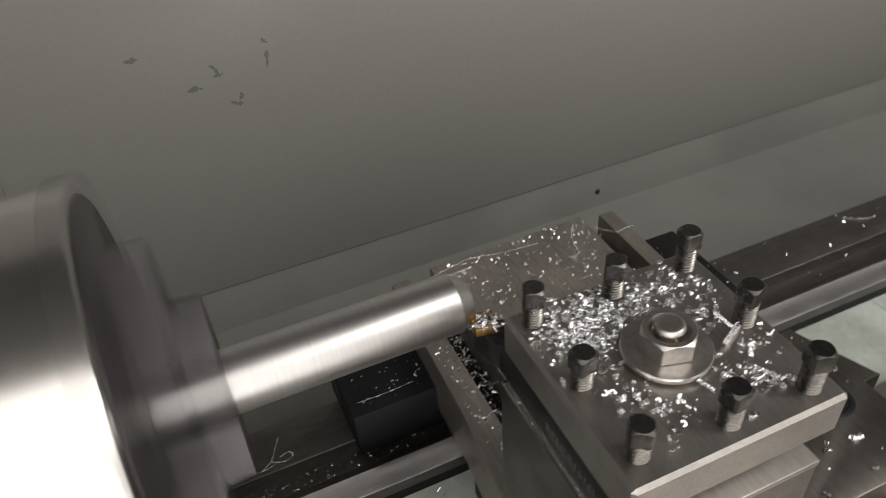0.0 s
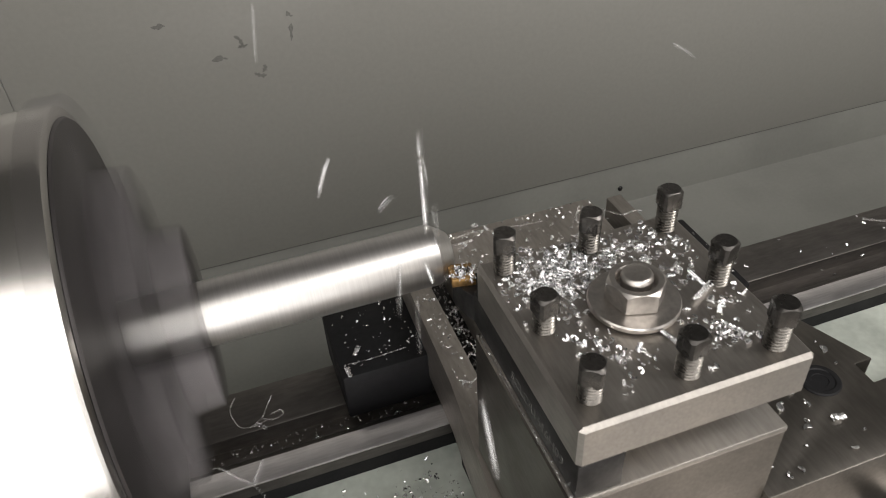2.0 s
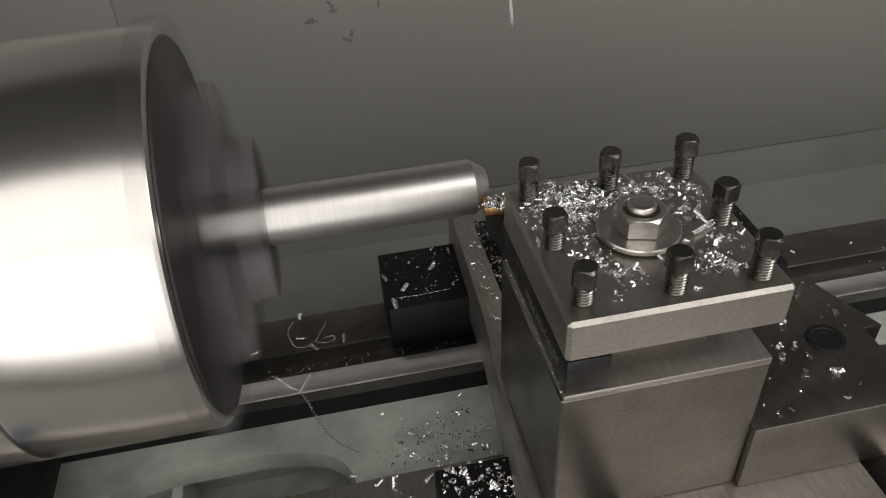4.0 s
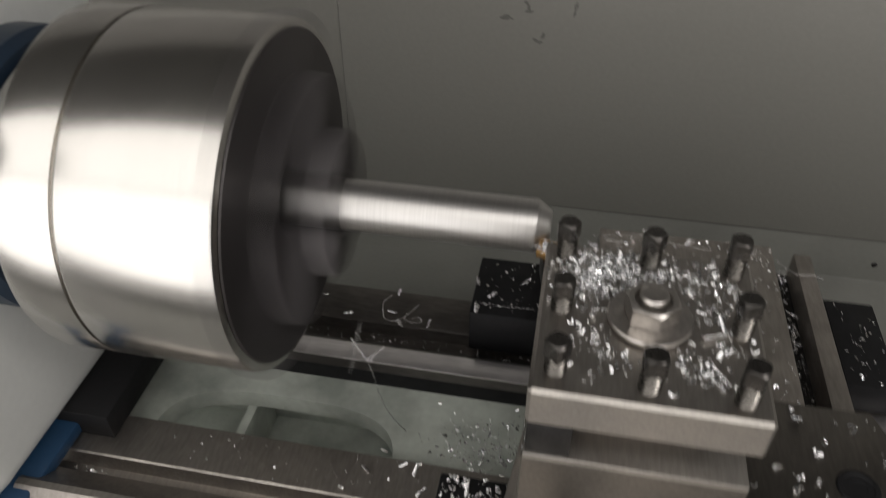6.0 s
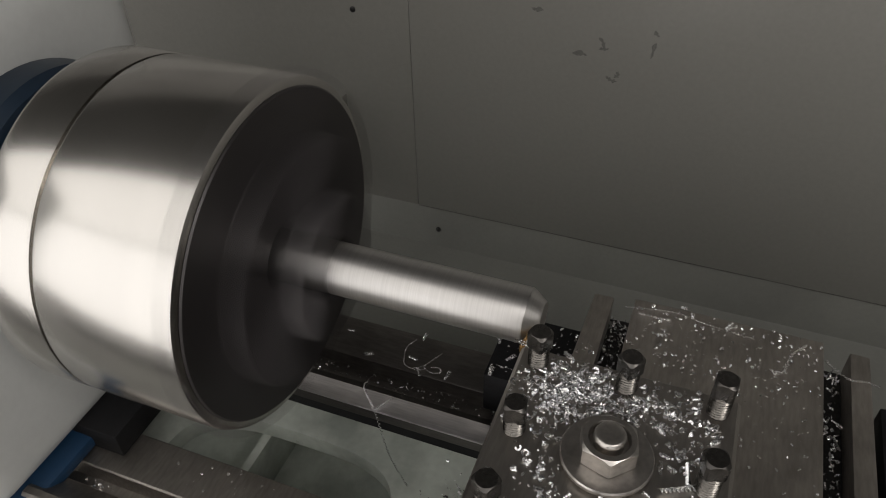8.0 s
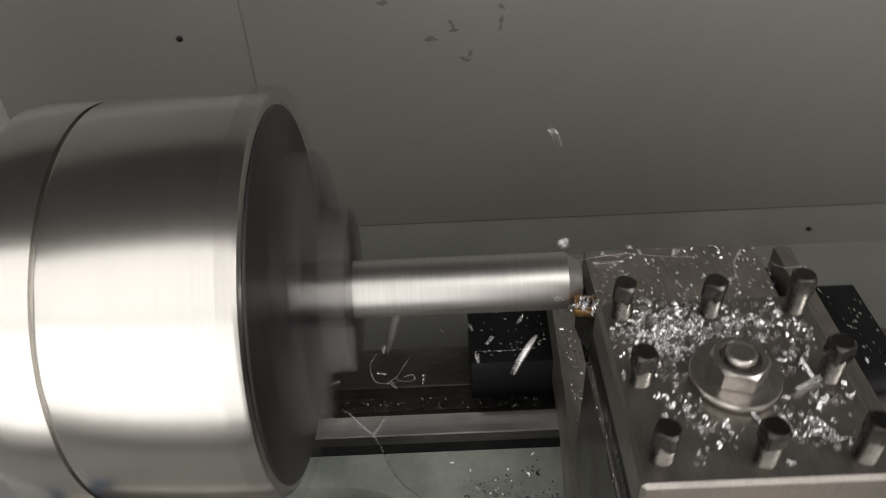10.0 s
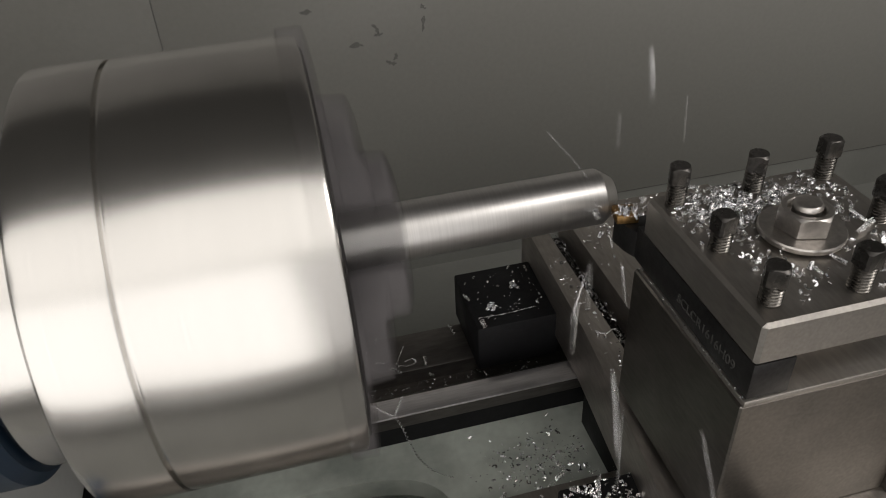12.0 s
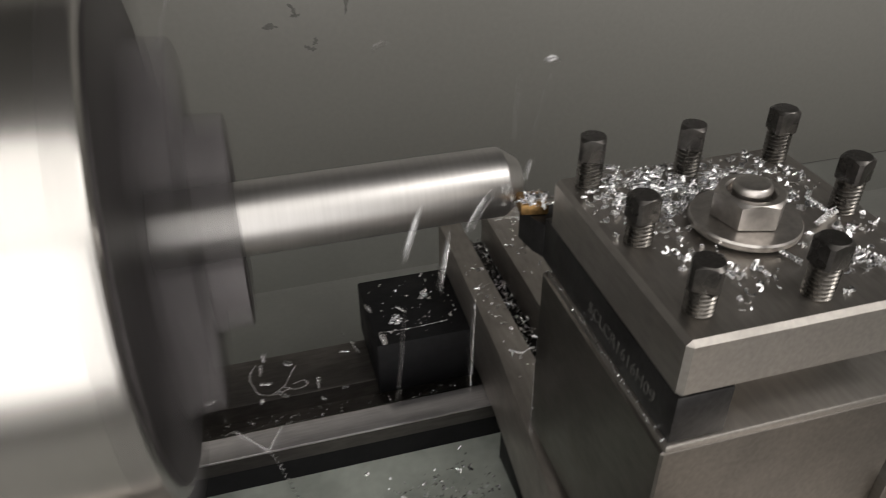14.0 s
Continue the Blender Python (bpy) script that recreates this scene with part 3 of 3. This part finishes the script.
heap("slide_chips", 620, slide_place, CHIPS + CRUMBS * 2, "scattered bright chips on the cross slide", 0.34, 0.86)
heap("channel_chips", 420, lambda: (rnd.uniform(0.0185, 0.0295), rnd.uniform(0.084, 0.235), 0.8672 + 0.006 * rnd.random()), CHIPS + LONGS[:1] + CRUMBS, "tangled chips packed in the slide channel", 0.41, 0.94, 80)
heap("channel_chips", 380, lambda: (rnd.uniform(0.1385, 0.1498), rnd.uniform(-0.02, 0.235), 0.8672 + 0.006 * rnd.random()), CHIPS + LONGS[:1] + CRUMBS, "tangled chips packed in the slide channel", 0.41, 0.94, 80)
heap("rail_chips", 110, lambda: (rnd.uniform(0.006, 0.016), rnd.uniform(0.085, 0.20), 0.884), CRUMBS * 3 + CHIPS, "stray chips on the saddle rail", 0.34, 0.72)
heap("block_chips", 60, lambda: (rnd.uniform(-0.041, 0.002), rnd.uniform(0.176, 0.223), 0.862), CRUMBS * 3 + CHIPS, "stray chips on the black way cover", 0.34, 0.79)
heap("block_chips", 40, lambda: (rnd.uniform(0.177, 0.202), rnd.uniform(0.157, 0.222), 0.862), CRUMBS * 2 + CHIPS, "stray chips on the black way cover", 0.34, 0.86)
heap("wing_chips", 230, lambda: (rnd.uniform(-0.039, 0.002), rnd.uniform(0.014, 0.054), 0.861 + 0.002 * rnd.random()), CHIPS * 2 + CRUMBS, "thick bright chips on the black way cover", 0.48, 0.94)
heap("groove_chips", 240, lambda: (rnd.uniform(-0.17, 0.0), rnd.uniform(0.1695, 0.1815), 0.8196), CRUMBS * 3 + CHIPS, "fine chips lying in the groove of the rear way", 0.34, 0.72)
heap("way_chips", 50, lambda: (rnd.uniform(0.2, 0.6), rnd.uniform(0.1695, 0.214), LZ if rnd.random() < 0.8 else 0.8196), CRUMBS + CHIPS, "stray chips on the rear way", 0.48, 1)


def web_place():
    while True:
        x, y = rnd.gauss(-0.022, 0.020), rnd.gauss(0.114, 0.013)
        if 0.0885 < y < 0.152 and -0.07 < x < 0.004:
            return x, y, WZ


heap("web_chips", 380, web_place, CHIPS + CRUMBS * 2, "wet chips on the green painted web", 0.34, 0.94)
heap("front_way_chips", 60, lambda: (rnd.uniform(-0.22, -0.05), rnd.uniform(0.057, 0.082), FZ), CRUMBS + CHIPS[:3], "stray chips on the front way", 0.34, 0.72)
heap("foot_chips", 26, lambda: (rnd.gauss(-0.247, 0.005), rnd.gauss(0.0485, 0.002), FZ - 0.0098), CRUMBS + CHIPS, "few chips by the headstock", 0.48, 0.94)
for k in range(46):
    x, y = rnd.uniform(0.083, 0.15), rnd.uniform(0.002, 0.075)
    if math.hypot(x - 0.135, y - 0.0365) > 0.0105:
        lay(rnd.choice(CHIPS + CRUMBS * 2), x, y, 0.926, s=rnd.uniform(0.7, 1.6))
heap("tool_chips", 170, lambda: (rnd.gauss(0.001, 0.0028), rnd.gauss(0.0950, 0.0030), 0.9828 + 0.0012 * rnd.random()), CHIPS + CRUMBS * 2, "chips clinging to the insert", 0.27, 0.65, 80)
heap("ledge_chips", 70, lambda: (rnd.uniform(-0.0005, 0.0009), rnd.uniform(0.002, 0.082), 0.9655), CRUMBS, "fine chips along the tool seat", 0.35, 0.6)


def wire(points, r=0.00013, coil=0.0007, turns=9, name="chip_string", label="long thin curly metal string"):
    """A fine coiled string of metal that follows a smooth line through the given places."""
    pts = [Vector(p) for p in points]
    path = []
    for k in range(len(pts) - 1):
        p0, p1, p2, p3 = pts[max(k - 1, 0)], pts[k], pts[k + 1], pts[min(k + 2, len(pts) - 1)]
        for s in range(90):
            t = s / 90
            path.append(0.5 * (2 * p1 + (p2 - p0) * t + (2 * p0 - 5 * p1 + 4 * p2 - p3) * t * t + (3 * p1 - p0 - 3 * p2 + p3) * t ** 3))
    path.append(pts[-1])
    line = []
    for k, p in enumerate(path):
        a = 2 * math.pi * turns * (len(pts) - 1) * k / len(path)
        line.append(p + Vector((math.cos(a), 0.4 * math.cos(a + 0.8), math.sin(a) + 1.0)) * coil)
    ob = part(name, ribbon([tuple(q) for q in line], r * 2.6, r), M_CHIP, None, label, smooth=False)
    return tagged(ob, label, "metal string", "chip strings")


wire([(-0.1060, 0.2110, LZ), (-0.1095, 0.2030, LZ), (-0.1080, 0.1940, LZ), (-0.1050, 0.1880, LZ), (-0.0975, 0.1862, LZ), (-0.0910, 0.1880, LZ)], r=0.00008, coil=0.0004, turns=11)
wire([(-0.0850, 0.2050, LZ), (-0.0885, 0.1985, LZ), (-0.0925, 0.1910, LZ), (-0.0985, 0.1868, LZ)], r=0.00008, coil=0.0004, turns=11)
wire([(-0.0925, 0.1900, LZ), (-0.0860, 0.1872, LZ), (-0.0805, 0.1893, LZ), (-0.0822, 0.1926, LZ), (-0.0870, 0.1915, LZ)], r=0.00008, coil=0.0004, turns=11)
wire([(-0.124, 0.170, 0.823), (-0.117, 0.153, RZ), (-0.108, 0.143, RZ), (-0.101, 0.1365, RZ - 0.004), (-0.094, 0.132, WZ + 0.012), (-0.085, 0.127, WZ), (-0.076, 0.120, WZ)])
wire([(-0.096, 0.151, RZ), (-0.100, 0.144, RZ), (-0.103, 0.139, RZ)], turns=5)
wire([(0.026, 0.229, 0.8886), (0.04, 0.232, 0.8886), (0.056, 0.234, 0.8886), (0.07, 0.231, 0.8886), (0.085, 0.229, 0.8886), (0.10, 0.2275, 0.8886)], coil=0.0005)
wire([(0.034, 0.226, 0.8886), (0.045, 0.2255, 0.8886), (0.053, 0.226, 0.8886)], coil=0.0009, turns=7)
wire([(0.128, 0.232, 0.8886), (0.121, 0.222, 0.8886), (0.117, 0.208, 0.8886), (0.112, 0.204, 0.8886)], coil=0.0008)
wire([(0.138, 0.222, 0.890), (0.150, 0.216, 0.8865), (0.160, 0.219, 0.8842), (0.168, 0.222, 0.880)], coil=0.0008)
wire([(0.350, 0.209, LZ), (0.362, 0.201, LZ), (0.372, 0.199, LZ)], coil=0.0012)
wire([(-0.040, 0.181, 0.862), (-0.025, 0.1805, 0.862), (-0.006, 0.1815, 0.862)], coil=0.0003)
wire([(0.008, 0.128, 0.884), (0.012, 0.124, 0.8848), (0.019, 0.126, 0.884), (0.024, 0.121, 0.875), (0.0255, 0.112, 0.874), (0.0215, 0.104, 0.874)], coil=0.0007)
wire([(0.0200, 0.100, 0.874), (0.0230, 0.092, 0.876), (0.0260, 0.087, 0.880)], coil=0.0008)


# ---- flying chips ----
FLY = [finish(curl(rnd.uniform(0.0006, 0.0009), rnd.uniform(3.0, 5.0), rnd.uniform(0.004, 0.0075), rnd.uniform(0.0007, 0.0011), 8, False), "flying_chip", M_CHIP, False) for _ in range(8)]
FLY += CHIPS[6:9]
flights = []
starts = []
for ta, tb, n in ((0.42, 3.7, 150), (3.7, 6.1, 12), (9.2, 10.8, 42), (10.8, 14.06, 196)):
    starts += [ta + (tb - ta) * (k + rnd.random()) / n for k in range(n)]
for k, t0 in enumerate(starts):
    g = rnd.random()
    if g < 0.24:
        v = Vector((rnd.gauss(-0.08, 0.16), rnd.uniform(-0.35, -0.05), rnd.uniform(0.6, 1.5)))
    elif g < 0.56:
        v = Vector((rnd.gauss(0.05, 0.30), rnd.uniform(0.20, 0.60), rnd.uniform(0.6, 1.75)))
    elif g < 0.88:
        v = Vector((0.05 - abs(rnd.gauss(0.24, 0.18)), rnd.uniform(-0.75, -0.35), rnd.uniform(-0.1, 1.0)))
    else:
        v = Vector((rnd.gauss(-0.1, 0.3), rnd.uniform(-1.0, -0.7), rnd.uniform(0.7, 1.3)))
    if v.y < 0.3 and v.x > -0.03:
        v.x = -0.03 - v.x
    e = v.to_track_quat("X", "Z").to_euler()
    ob = new("flying_chip", FLY[k % len(FLY)])
    ob.scale = [rnd.uniform(0.8, 1.4)] * 3
    tagged(ob, "bright curled chip thrown from the cut", "metal chip", "flying chips")
    flights.append((ob, t0, v, [math.degrees(c) + rnd.uniform(-14, 14) for c in e], [rnd.uniform(-60, 60) for _ in range(3)]))


def support(x, y):
    """The height of what lies under a place of the plan."""
    if 0.0 < x < 0.08 and 0.0 < y < 0.08:
        return 1.0005
    if -0.0450 < x < 0.0055 and 0.1715 < y < 0.2262:
        return 0.8625
    if -0.0405 < x < 0.0035 and 0.012 < y < 0.0555:
        return 0.8615
    if 0.0055 < x < 0.160 and -0.12 < y < 0.24:
        return 0.889 if 0.030 < x < 0.138 else 0.868 if 0.0175 < x < 0.150 else 0.8845
    for y0, y1, z in ((0.1555, 0.2160, LZ), (0.138, 0.1555, RZ), (0.088, 0.138, WZ), (0.004, 0.088, FZ)):
        if y0 < y < y1:
            return z + 0.0005
    return 0.6885


def flight_rows(t0, v, turn, spin):
    """At rest in the bar's end until it is cut off, then thrown, then at rest where it comes down."""
    p0 = Vector((-0.008 + 0.004 * math.sin(t0 * 37), AY - 0.004, AZ - 0.002))
    q0 = pose(*p0, *turn)
    rows = [(0.0, q0), (t0 - 0.034, q0), (t0, pose(*(p0 + Vector((0, -0.007, 0.002))), *turn))]
    for step in range(1, 13):
        t = step * 0.0667
        p = p0 + v * t + Vector((0, 0, -4.9 * t * t))
        p.y = max(-0.33, min(p.y, WY - 0.004))
        low = support(p.x, p.y)
        if t0 + t > 14.15:
            break
        w = v + Vector((0, 0, -9.8 * t))
        e = w.to_track_quat("X", "Z").to_euler()
        rows.append((t0 + t, pose(*p, *[math.degrees(c) + 0.2 * s for c, s in zip(e, spin)])))
        if p.z <= low:
            p.z = low
            rows[-1] = (t0 + t, pose(*p, 0, 0, rows[-1][1].to_euler().z * 57.3 + spin[2] * 0.8))
            break
    rows.append((max(14.0, rows[-1][0] + 0.05), rows[-1][1]))
    return rows


def motions():
    """The chuck turns half of its speed as a whole and half by its body, which carries the jaws; the chips fly off the cut."""
    turns = [(k / 30, k * 86.0) for k in range(422)]
    walk(chuck, [(t, pose(CX, AY, AZ, a, 0, 0)) for t, a in turns])
    walk(chuck_body, [(t, pose(0, 0, 0, a, 0, 0)) for t, a in turns])
    walk(bar_ob, [(t, pose(BX, AY, AZ, a, 0, 0)) for t, a in turns])
    for ob, t0, v, turn, spin in flights:
        walk(ob, flight_rows(t0, v, turn, spin))


motions()
